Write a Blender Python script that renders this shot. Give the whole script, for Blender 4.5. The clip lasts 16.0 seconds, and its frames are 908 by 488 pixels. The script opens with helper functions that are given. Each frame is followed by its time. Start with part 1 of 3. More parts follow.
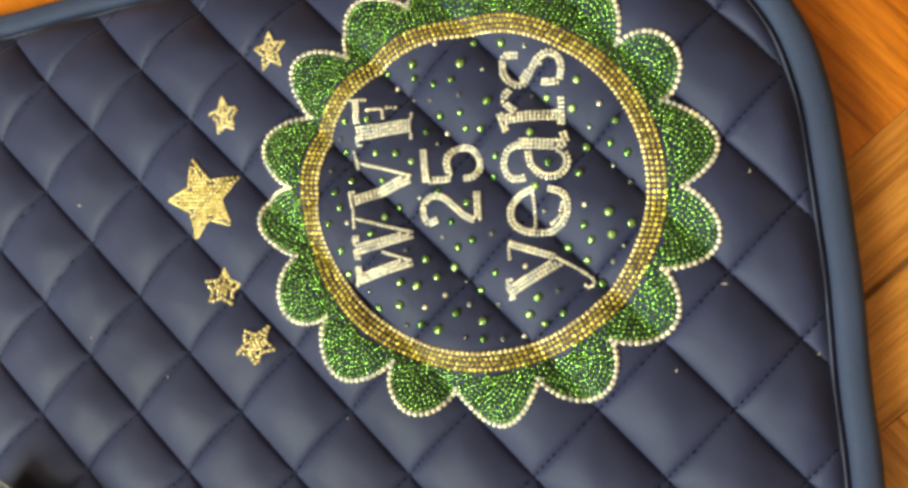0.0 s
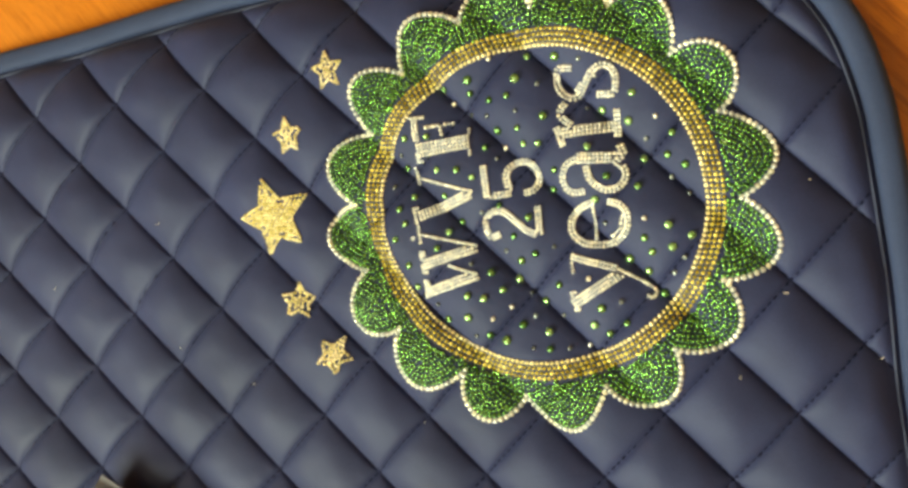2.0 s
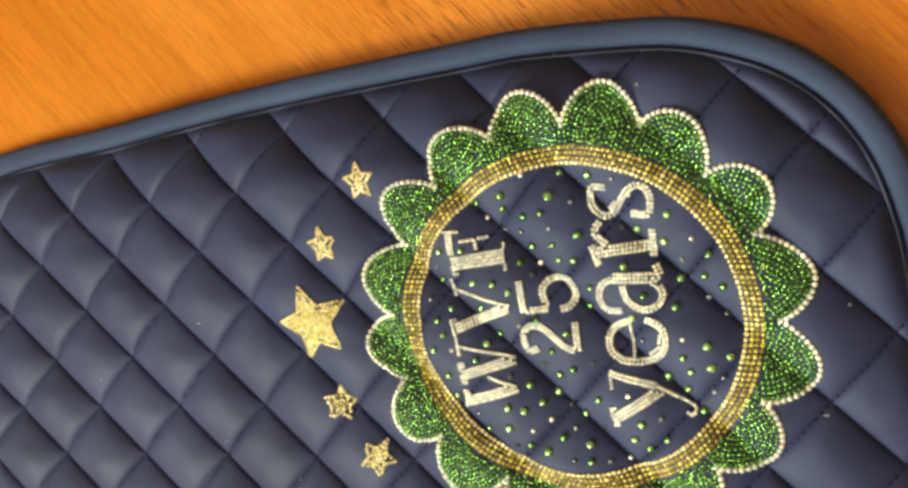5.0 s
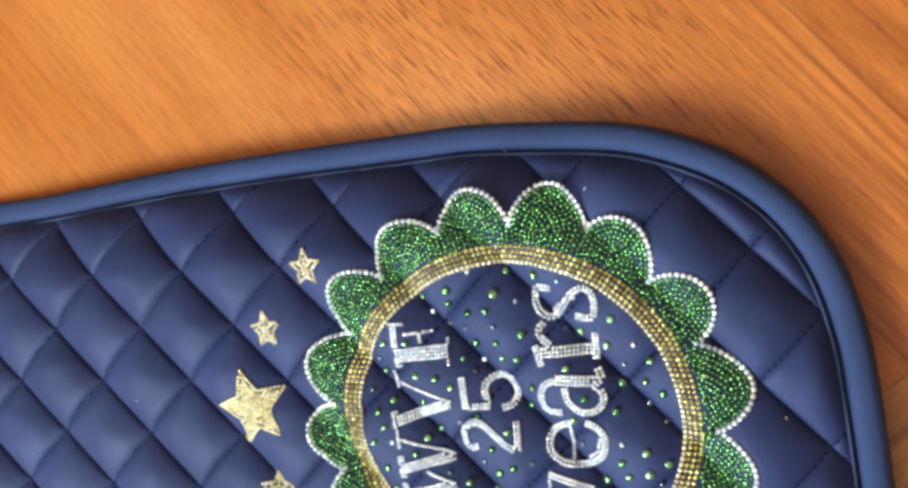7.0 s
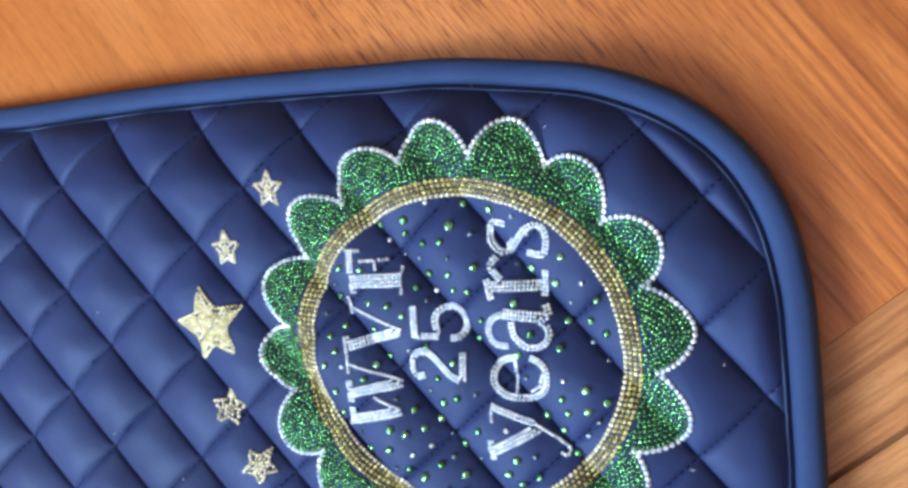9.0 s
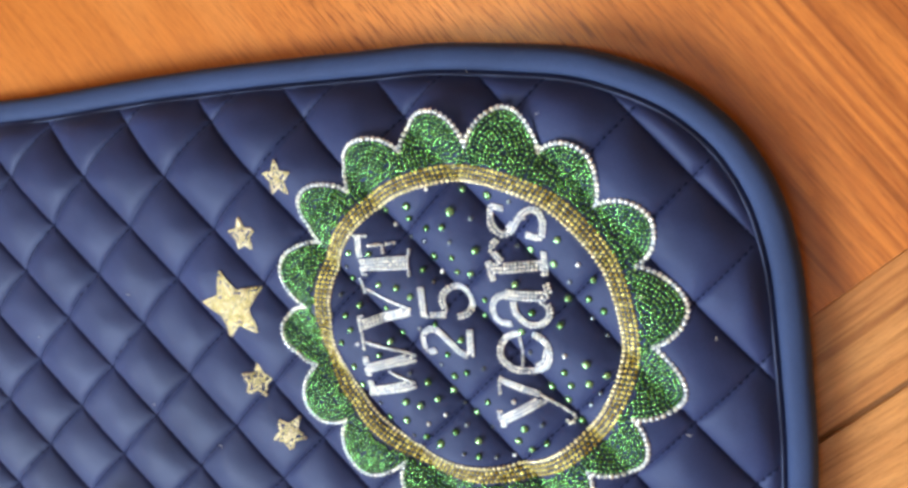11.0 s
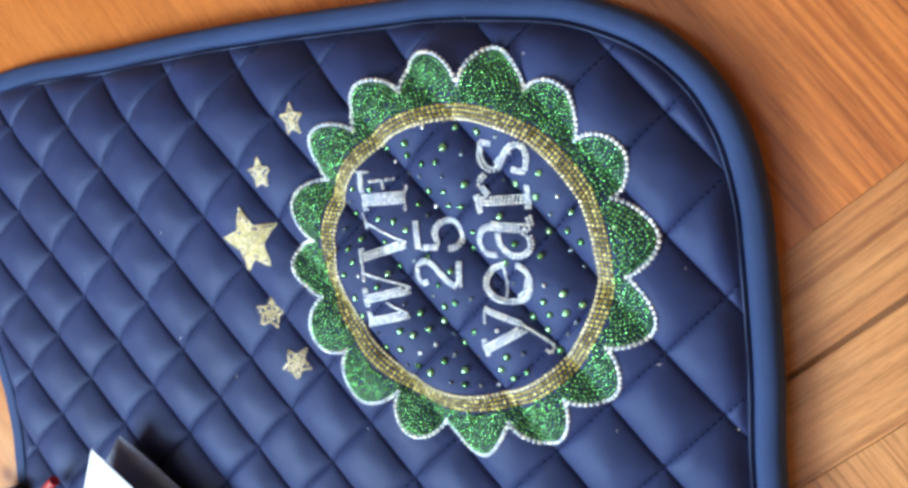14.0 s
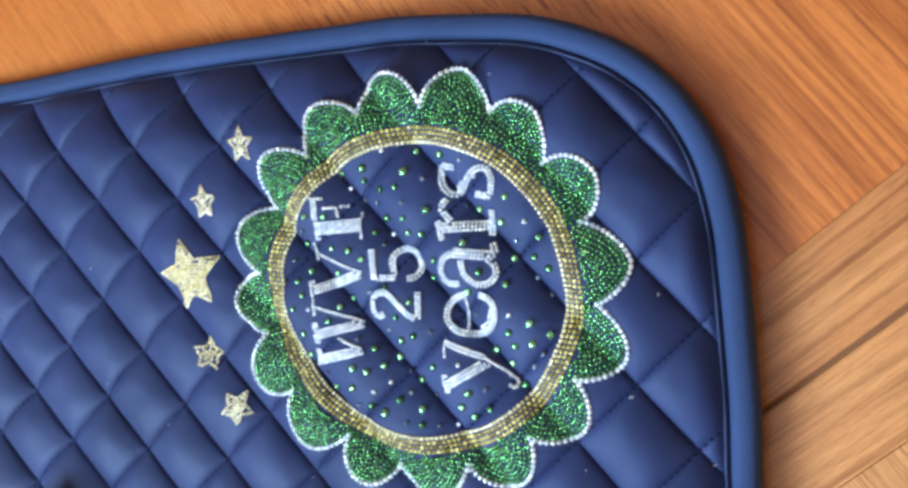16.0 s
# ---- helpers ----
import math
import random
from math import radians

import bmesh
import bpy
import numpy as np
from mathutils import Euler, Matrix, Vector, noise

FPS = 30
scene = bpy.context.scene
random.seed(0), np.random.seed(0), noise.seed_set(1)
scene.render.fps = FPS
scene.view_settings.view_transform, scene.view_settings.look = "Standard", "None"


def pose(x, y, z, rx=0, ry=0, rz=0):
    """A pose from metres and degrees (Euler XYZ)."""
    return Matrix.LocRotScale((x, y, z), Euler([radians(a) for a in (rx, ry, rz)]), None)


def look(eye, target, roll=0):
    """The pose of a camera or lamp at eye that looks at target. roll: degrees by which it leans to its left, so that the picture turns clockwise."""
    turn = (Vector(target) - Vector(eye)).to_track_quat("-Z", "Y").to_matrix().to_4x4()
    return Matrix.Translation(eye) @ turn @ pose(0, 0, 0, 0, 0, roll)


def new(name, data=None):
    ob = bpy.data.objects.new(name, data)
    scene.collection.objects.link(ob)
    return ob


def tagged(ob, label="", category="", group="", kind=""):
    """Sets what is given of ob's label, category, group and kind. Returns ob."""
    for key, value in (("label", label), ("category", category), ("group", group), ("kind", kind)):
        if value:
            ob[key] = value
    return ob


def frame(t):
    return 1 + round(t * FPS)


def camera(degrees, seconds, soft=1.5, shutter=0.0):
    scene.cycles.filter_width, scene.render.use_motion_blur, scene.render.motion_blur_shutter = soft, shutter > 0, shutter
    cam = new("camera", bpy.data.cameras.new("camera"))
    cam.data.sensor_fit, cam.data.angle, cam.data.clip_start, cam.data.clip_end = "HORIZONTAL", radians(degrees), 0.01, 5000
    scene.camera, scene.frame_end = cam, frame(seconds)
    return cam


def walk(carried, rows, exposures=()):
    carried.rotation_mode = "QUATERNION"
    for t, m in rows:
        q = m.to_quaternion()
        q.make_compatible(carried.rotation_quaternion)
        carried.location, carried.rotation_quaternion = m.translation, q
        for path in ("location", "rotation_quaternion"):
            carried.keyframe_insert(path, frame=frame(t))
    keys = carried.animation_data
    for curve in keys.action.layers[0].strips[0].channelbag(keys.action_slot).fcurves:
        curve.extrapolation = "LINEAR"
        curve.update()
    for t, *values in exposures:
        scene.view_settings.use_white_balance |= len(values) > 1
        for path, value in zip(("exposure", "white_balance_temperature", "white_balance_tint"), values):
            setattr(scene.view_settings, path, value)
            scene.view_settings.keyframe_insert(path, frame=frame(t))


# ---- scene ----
cam = camera(51.46, 16.0, soft=3.3)
PATH = [
    (0, (0.13813, -0.06267, 0.49927), (-0.01098, -0.03162, 0.02303), -74.877),
    (0.5, (0.13837, -0.06081, 0.49448), (-0.02356, -0.04645, 0.02164), -81.582),
    (1, (0.13951, -0.04119, 0.50963), (-0.01766, -0.06429, 0.03554), -95.332),
    (1.5, (0.14029, -0.01977, 0.51300), (-0.02403, -0.04352, 0.04137), -96.056),
    (2, (0.14101, -0.00067, 0.51434), (-0.03856, -0.02566, 0.04837), -96.654),
    (2.5, (0.13975, 0.01710, 0.51351), (-0.04246, -0.01360, 0.04890), -98.796),
    (3, (0.13474, 0.03697, 0.51327), (-0.05264, 0.00158, 0.05106), -100.321),
    (3.2, (0.13403, 0.04531, 0.51211), (-0.05867, 0.00663, 0.05236), -101.101),
    (5.3, (0.13432, 0.10277, 0.51095), (-0.05658, 0.04354, 0.05264), -107.689),
    (5.5, (0.13194, 0.10693, 0.50718), (-0.05459, 0.05633, 0.04604), -105.808),
    (6, (0.13046, 0.11911, 0.50280), (-0.04733, 0.08046, 0.03708), -102.654),
    (6.5, (0.13587, 0.12132, 0.50623), (-0.03664, 0.08358, 0.03846), -101.613),
    (7, (0.13987, 0.12682, 0.50437), (-0.03239, 0.08745, 0.03664), -101.273),
    (7.5, (0.14799, 0.12598, 0.50852), (-0.02289, 0.08153, 0.04073), -102.911),
    (8, (0.15001, 0.12811, 0.51014), (-0.01530, 0.07924, 0.04079), -103.129),
    (8.5, (0.16035, 0.11351, 0.50600), (-0.01211, 0.06385, 0.03932), -100.923),
    (9, (0.16578, 0.11001, 0.50189), (-0.00657, 0.05270, 0.03605), -102.457),
    (11.3, (0.19316, 0.16819, 0.50949), (0.00060, 0.04895, 0.06374), -118.079),
    (11.5, (0.19913, 0.16891, 0.51223), (0.00073, 0.04805, 0.06948), -117.919),
    (12, (0.21799, 0.16544, 0.51951), (0.01094, 0.04342, 0.08105), -117.159),
    (12.5, (0.23730, 0.15854, 0.52417), (0.02309, 0.03405, 0.08987), -116.461),
    (13, (0.24983, 0.14288, 0.52365), (0.02689, 0.01970, 0.09338), -114.489),
    (13.5, (0.25464, 0.12834, 0.52090), (0.02691, 0.01250, 0.09111), -111.906),
    (14, (0.25886, 0.11412, 0.52038), (0.02752, 0.01704, 0.08788), -107.367),
    (14.5, (0.25740, 0.09825, 0.51887), (0.02339, 0.02520, 0.08309), -101.967),
    (15, (0.25245, 0.08474, 0.51753), (0.01771, 0.02750, 0.07979), -98.320),
    (15.5, (0.24069, 0.08231, 0.51249), (0.02070, 0.02902, 0.06666), -98.643),
    (16, (0.23022, 0.07427, 0.51026), (0.03155, 0.02641, 0.05393), -98.465),
]
EXPOSURES = [(0, 0.06, 19300, 0), (3, 0.06, 19300, 0), (5.5, 0.05, 15800, 4), (6, 0.05, 12400, 7), (6.5, 0.05, 9000, 9), (7, 0.05, 7300, 11), (8, 0.06, 6200, 12), (9.2, 0.06, 5800, 12),
             (11.3, 0.09, 7600, 13), (12.5, 0.09, 7000, 12), (14, 0.09, 6250, 9), (16, 0.09, 5900, 9)]


walk(cam, [(t, look(eye, target, roll)) for t, eye, target, roll in PATH], EXPOSURES)

# ---- daylight: one high window, its sky, warm plastered walls ----
Z0 = 0.031                       # seam level of the quilted panel above the floor
LIGHT_SIDE = Vector((-0.75, -0.66)).normalized()   # towards the window wall, in plan

world = bpy.data.worlds.new("sky")
scene.world = world
world.use_nodes = True
wn = world.node_tree
sky = wn.nodes.new("ShaderNodeTexSky")
sky.sky_type, sky.sun_disc = 'NISHITA', False
sky.sun_elevation, sky.sun_rotation = radians(35), radians(40)
wn.links.new(sky.outputs[0], wn.nodes["Background"].inputs[0])
wn.nodes["Background"].inputs[1].default_value = 0.12

ROOM = 1.9                       # from the middle to each wall
HIGH = 2.8                       # ceiling
WIN_W, WIN_LOW, WIN_HIGH = 1.4, 1.06, 2.64
WIN_V = 0.25                    # the window's middle, along its wall
TURN = math.atan2(LIGHT_SIDE.y, LIGHT_SIDE.x)      # the window wall's outward direction


def room_point(u, v, z):
    """u towards the window wall, v along it."""
    return Vector((math.cos(TURN) * u - math.sin(TURN) * v, math.sin(TURN) * u + math.cos(TURN) * v, z))


lamp = bpy.data.lights.new("window_daylight", 'AREA')
lamp.shape, lamp.size, lamp.size_y = 'RECTANGLE', WIN_W - 0.06, WIN_HIGH - WIN_LOW - 0.06
lamp.energy, lamp.color = 164, (0.755, 0.92, 1.0)
lamp_ob = new("window_daylight", lamp)
mid_z = (WIN_LOW + WIN_HIGH) / 2
lamp_ob.matrix_world = look(room_point(ROOM - 0.02, WIN_V, mid_z), room_point(0, WIN_V, mid_z - 0.5))


# ---- materials ----
def material(name, rough=0.5, metal=0.0, color=(0.5, 0.5, 0.5)):
    m = bpy.data.materials.new(name)
    m.use_nodes = True
    b = m.node_tree.nodes["Principled BSDF"]
    b.inputs["Base Color"].default_value = (*color, 1)
    b.inputs["Roughness"].default_value = rough
    b.inputs["Metallic"].default_value = metal
    return m, m.node_tree, b


def node(tree, kind, **values):
    n = tree.nodes.new(kind)
    for key, value in values.items():
        n.inputs[key].default_value = value
    return n


def math_node(tree, op, a, b):
    n = tree.nodes.new("ShaderNodeMath")
    n.operation = op
    for i, v in enumerate((a, b)):
        if isinstance(v, (int, float)):
            n.inputs[i].default_value = v
        else:
            tree.links.new(v, n.inputs[i])
    return n.outputs[0]


def ramp(tree, source, stops):
    n = tree.nodes.new("ShaderNodeValToRGB")
    e = n.color_ramp.elements
    while len(e) < len(stops):
        e.new(0.5)
    for item, (place, color) in zip(e, stops):
        item.position, item.color = place, (*color, 1)
    tree.links.new(source, n.inputs[0])
    return n.outputs[0]


def mixed(tree, mode, factor, a, b):
    n = tree.nodes.new("ShaderNodeMix")
    n.data_type, n.blend_type = 'RGBA', mode
    if isinstance(factor, (int, float)):
        n.inputs[0].default_value = factor
    else:
        tree.links.new(factor, n.inputs[0])
    for i, v in ((6, a), (7, b)):
        if isinstance(v, tuple):
            n.inputs[i].default_value = (*v, 1)
        else:
            tree.links.new(v, n.inputs[i])
    return n.outputs[2]


def bump(tree, bsdf, height, strength, distance):
    n = node(tree, "ShaderNodeBump", Strength=strength, Distance=distance)
    tree.links.new(height, n.inputs["Height"])
    tree.links.new(n.outputs[0], bsdf.inputs["Normal"])


def oak(name, dark, mid, light, coarse=1.0, figure=0.95, knot=None):
    m, t, b = material(name, 0.36)
    b.inputs["Specular IOR Level"].default_value = 0.3
    uv = t.nodes.new("ShaderNodeUVMap")
    info, geo = t.nodes.new("ShaderNodeObjectInfo"), t.nodes.new("ShaderNodeNewGeometry")
    rnd = math_node(t, 'ADD', info.outputs["Random"], geo.outputs["Random Per Island"])
    shift = t.nodes.new("ShaderNodeCombineXYZ")
    t.links.new(math_node(t, 'MULTIPLY', rnd, 37.0), shift.inputs[0])
    t.links.new(math_node(t, 'MULTIPLY', rnd, 11.0), shift.inputs[1])
    moved = t.nodes.new("ShaderNodeVectorMath")
    t.links.new(uv.outputs[0], moved.inputs[0])
    t.links.new(shift.outputs[0], moved.inputs[1])

    def streak(along, across, detail, rough=0.55, warp=0.0):
        s = t.nodes.new("ShaderNodeVectorMath")
        s.operation = 'MULTIPLY'
        t.links.new(moved.outputs[0], s.inputs[0])
        s.inputs[1].default_value = (along, across, 1)
        n = node(t, "ShaderNodeTexNoise", Scale=1.0, Detail=detail, Roughness=rough, Distortion=warp)
        t.links.new(s.outputs[0], n.inputs["Vector"])
        return n.outputs["Fac"]

    broad, grain = streak(2.6, 12, 3, 0.5, 0.8), streak(26 * coarse, 400 * coarse, 4, 0.6, 0.4)
    pores, fine = streak(95, 1700, 2), streak(5, 60, 3, 0.55, 0.8)
    swell, dash = streak(0.75, 7.5 * coarse, 1.5, 0.4, 0.12), streak(46, 820, 2, 0.5)
    lines = streak(5.5, 240 * coarse, 2, 0.5, 0.5)
    place = t.nodes.new("ShaderNodeSeparateXYZ")
    t.links.new(geo.outputs["Position"], place.inputs[0])
    rings = math_node(t, 'SINE', math_node(t, 'MULTIPLY', swell, 190.0), 0)
    rings = math_node(t, 'ADD', math_node(t, 'MULTIPLY', rings, 0.5), math_node(t, 'MULTIPLY', fine, 1.1))
    figured = ramp(t, math_node(t, 'ADD', place.outputs[0], math_node(t, 'MULTIPLY', broad, 0.3)), [(0.17, (0.10,) * 3), (0.33, (1,) * 3)])
    tone = ramp(t, broad, [(0.28, dark), (0.5, mid), (0.72, light)])
    flame = ramp(t, rings, [(0.15, (1.07, 1.05, 1.02)), (0.62, (1, 1, 1)), (0.98, (0.78, 0.69, 0.61))])
    tone = mixed(t, 'MULTIPLY', math_node(t, 'MULTIPLY', figured, figure), tone, flame)
    tone = mixed(t, 'MULTIPLY', figured, tone, ramp(t, lines, [(0.33, (0.66, 0.57, 0.49)), (0.46, (1, 1, 1)), (0.62, (1.12, 1.13, 1.14))]))
    band = ramp(t, math_node(t, 'ADD', place.outputs[0], 0.5), [(0.30, (0.12,) * 3), (0.40, (0.9,) * 3), (0.55, (0.9,) * 3), (0.64, (0.2,) * 3)])
    tone = mixed(t, 'MULTIPLY', band, tone, ramp(t, dash, [(0.36, (0.42, 0.31, 0.24)), (0.47, (1, 1, 1)), (0.62, (1.12, 1.1, 1.08))]))
    tone = mixed(t, 'MULTIPLY', 0.42, tone, ramp(t, grain, [(0.33, (0.62, 0.53, 0.45)), (0.52, (1, 1, 1)), (0.75, (1.1, 1.08, 1.04))]))
    tone = mixed(t, 'MULTIPLY', 0.3, tone, ramp(t, fine, [(0.33, (0.6, 0.5, 0.42)), (0.55, (1, 1, 1))]))
    tone = mixed(t, 'MULTIPLY', 0.45, tone, ramp(t, pores, [(0.33, (0.4, 0.3, 0.25)), (0.43, (1, 1, 1))]))
    tone = mixed(t, 'MULTIPLY', 1.0, tone, ramp(t, rnd, [(0.0, (0.93, 0.92, 0.91)), (0.5, (1.0, 1.0, 1.0)), (1.0, (1.05, 1.06, 1.07))]))
    if knot:
        away = t.nodes.new("ShaderNodeVectorMath")
        away.operation = 'DISTANCE'
        t.links.new(geo.outputs["Position"], away.inputs[0])
        away.inputs[1].default_value = knot
        ringed = math_node(t, 'ADD', away.outputs["Value"], math_node(t, 'MULTIPLY', grain, 0.006))
        tone = mixed(t, 'MULTIPLY', 1.0, tone, ramp(t, ringed, [(0.005, (0.36, 0.24, 0.18)), (0.0085, (0.62, 0.48, 0.38)), (0.0135, (1, 1, 1))]))
    t.links.new(tone, b.inputs["Base Color"])
    b.inputs["Coat Weight"].default_value, b.inputs["Coat Roughness"].default_value = 0.48, 0.22
    t.links.new(ramp(t, grain, [(0.3, (0.42,) * 3), (0.7, (0.32,) * 3)]), b.inputs["Roughness"])
    bump(t, b, grain, 0.15, 0.0004)
    return m


def satin(name, color, rough=0.58, sheen=0.03, gloss=0.36):
    """Tight synthetic cover cloth."""
    m, t, b = material(name, rough)
    geo = t.nodes.new("ShaderNodeTexCoord")
    cloud = node(t, "ShaderNodeTexNoise", Scale=14.0, Detail=4.0)
    weave = node(t, "ShaderNodeTexNoise", Scale=900.0, Detail=2.0)
    crease = node(t, "ShaderNodeTexNoise", Scale=70.0, Detail=3.0, Distortion=0.6)
    for n in (cloud, weave, crease):
        t.links.new(geo.outputs["Object"], n.inputs["Vector"])
    b.inputs["Specular IOR Level"].default_value = gloss
    b.inputs["Specular Tint"].default_value = (0.525, 0.665, 1.0, 1)
    dark, light = tuple(c * 0.82 for c in color), tuple(c * 1.18 for c in color)
    tone = ramp(t, cloud.outputs["Fac"], [(0.3, dark), (0.7, light)])
    tone = mixed(t, 'MULTIPLY', 0.25, tone, ramp(t, weave.outputs["Fac"], [(0.3, (0.6,) * 3), (0.7, (1.15,) * 3)]))
    t.links.new(tone, b.inputs["Base Color"])
    b.inputs["Sheen Weight"].default_value, b.inputs["Sheen Roughness"].default_value = sheen, 0.45
    b.inputs["Sheen Tint"].default_value = (0.55, 0.66, 1.0, 1)
    both = math_node(t, 'ADD', math_node(t, 'MULTIPLY', weave.outputs["Fac"], 0.25), crease.outputs["Fac"])
    bump(t, b, both, 0.36, 0.001)
    return m


def gem(name, dark, light, rough=0.14, metal=0.85):
    """Foil-backed cut glass; every stone has a shade of its own."""
    m, t, b = material(name, rough, metal)
    info, geo = t.nodes.new("ShaderNodeObjectInfo"), t.nodes.new("ShaderNodeNewGeometry")
    rnd = math_node(t, 'FRACT', math_node(t, 'ADD', info.outputs["Random"], geo.outputs["Random Per Island"]), 0)
    t.links.new(ramp(t, rnd, [(0.0, dark), (0.6, tuple((p + q) / 2 for p, q in zip(dark, light))), (1.0, light)]), b.inputs["Base Color"])
    b.inputs["Coat Weight"].default_value, b.inputs["Coat Roughness"].default_value = 1.0, 0.12
    return m


def plaster(name, color):
    m, t, b = material(name, 0.85)
    n = node(t, "ShaderNodeTexNoise", Scale=6.0, Detail=5.0)
    t.links.new(ramp(t, n.outputs["Fac"], [(0.3, tuple(c * 0.95 for c in color)), (0.7, color)]), b.inputs["Base Color"])
    bump(t, b, n.outputs["Fac"], 0.1, 0.004)
    return m


OAK = oak("golden_oak", (0.40, 0.115, 0.024), (0.49, 0.158, 0.035), (0.57, 0.210, 0.057))
PALE_OAK = oak("pale_oak", (0.40, 0.150, 0.045), (0.50, 0.220, 0.075), (0.57, 0.285, 0.110), 1.3, 0.3, (-0.473, -0.279, 0))
NAVY = satin("navy_cloth", (0.0200, 0.0300, 0.101))
BIAS = satin("navy_binding_cloth", (0.026, 0.048, 0.135), 0.75, 0.06, 0.4)
CORD = satin("pale_navy_cord", (0.043, 0.060, 0.135), 0.6, 0.1, 0.45)
THREAD = satin("navy_thread", (0.006, 0.008, 0.030), 1.0, 0.0, 0.1)
CRYSTAL = gem("clear_crystal", (0.50, 0.60, 0.78), (0.92, 0.98, 1.0), 0.22, 0.6)
GREEN = gem("emerald_crystal", (0.010, 0.115, 0.028), (0.16, 0.48, 0.17), 0.2, 0.75)
GOLD = gem("topaz_crystal", (0.30, 0.24, 0.03), (0.93, 0.86, 0.36), 0.16, 0.65)
STAR_GOLD = gem("pale_topaz_crystal", (0.60, 0.54, 0.25), (0.95, 0.91, 0.66), 0.2, 0.65)
PALE = gem("champagne_crystal", (0.62, 0.57, 0.34), (0.95, 0.92, 0.74), 0.2, 0.6)
PERIDOT = gem("peridot_crystal", (0.03, 0.18, 0.06), (0.28, 0.60, 0.33), 0.1, 0.7)
BLACK_GEM = gem("night_blue_crystal", (0.03, 0.05, 0.08), (0.30, 0.42, 0.55), 0.14, 0.6)
WARM_WALL = plaster("warm_plaster", (0.31, 0.165, 0.062))
CEILING_WHITE = plaster("white_ceiling_plaster", (0.68, 0.62, 0.54))
SLAB = plaster("brown_joint_filler", (0.20, 0.08, 0.028))
CARD_WHITE = plaster("white_card", (0.64, 0.72, 0.86))
CARD_GREY = material("slate_sleeve", 0.5, 0.0, (0.15, 0.18, 0.285))[0]
RED = material("red_cord", 0.45, 0.0, (0.34, 0.008, 0.012))[0]
BLACK = material("black_plastic", 0.4, 0.0, (0.006, 0.006, 0.007))[0]
BLACK.node_tree.nodes["Principled BSDF"].inputs["Specular IOR Level"].default_value = 0.12
LINT = material("white_lint", 0.8, 0.0, (0.7, 0.7, 0.72))[0]
GLOW = material("glowing_lamp_glass", 0.4, 0.0, (0.8, 0.75, 0.65))[0]
GLOW.node_tree.nodes["Principled BSDF"].inputs["Emission Color"].default_value = (1.0, 0.72, 0.40, 1)
GLOW.node_tree.nodes["Principled BSDF"].inputs["Emission Strength"].default_value = 22.0
FRAME = material("white_window_paint", 0.4, 0.0, (0.8, 0.8, 0.78))[0]


# ---- builders ----
def mesh_ob(name, verts, faces, mat, parent=None, label="", smooth=False):
    me = bpy.data.meshes.new(name)
    me.from_pydata([tuple(v) for v in verts], [], [tuple(f) for f in faces])
    me.materials.append(mat)
    if smooth:
        me.polygons.foreach_set("use_smooth", [True] * len(me.polygons))
    me.update()
    ob = new(name, me)
    ob.parent = parent
    return tagged(ob, label) if label else ob


def part(name, bm, mat, parent, label="", smooth=False):
    me = bpy.data.meshes.new(name)
    bm.to_mesh(me)
    bm.free()
    me.materials.append(mat)
    if smooth:
        me.polygons.foreach_set("use_smooth", [True] * len(me.polygons))
    ob = new(name, me)
    ob.parent = parent
    return tagged(ob, label) if label else ob


def box(bm, size, m):
    return bmesh.ops.create_cube(bm, size=1, matrix=m @ Matrix.Diagonal((*size, 1)))["verts"]


def smooth_line(points, steps=6, closed=False):
    """Catmull-Rom through plan points."""
    p = [Vector(q) for q in points]
    n, out = len(p), []
    for i in range(n if closed else n - 1):
        if closed:
            a, b, c, d = p[i - 1], p[i], p[(i + 1) % n], p[(i + 2) % n]
        else:
            a, b, c, d = p[max(i - 1, 0)], p[i], p[i + 1], p[min(i + 2, n - 1)]
        for k in range(steps):
            s = k / steps
            out.append(0.5 * (2 * b + (c - a) * s + (2 * a - 5 * b + 4 * c - d) * s * s + (3 * b - a - 3 * c + d) * s ** 3))
    return out if closed else out + [p[-1]]


def spaced(line, pitch, closed=False):
    """Points at even steps along a line, with the direction there."""
    pts = line + [line[0]] if closed else line
    lengths = [0.0]
    for a, b in zip(pts, pts[1:]):
        lengths.append(lengths[-1] + (b - a).length)
    count = max(1, round(lengths[-1] / pitch))
    out, k = [], 0
    for i in range(count if closed else count + 1):
        want = lengths[-1] * i / count
        while k < len(pts) - 2 and lengths[k + 1] < want:
            k += 1
        d = pts[k + 1] - pts[k]
        s = (want - lengths[k]) / max(d.length, 1e-9)
        out.append((pts[k] + d * min(s, 1.0), d.normalized()))
    return out


def inside(poly, x, y):
    """Even-odd test, for arrays."""
    hit = np.zeros(np.shape(x), bool)
    for i in range(len(poly)):
        (x1, y1), (x2, y2) = poly[i - 1], poly[i]
        if y1 != y2:
            hit ^= ((y1 > y) != (y2 > y)) & (x < (x2 - x1) * (y - y1) / (y2 - y1) + x1)
    return hit


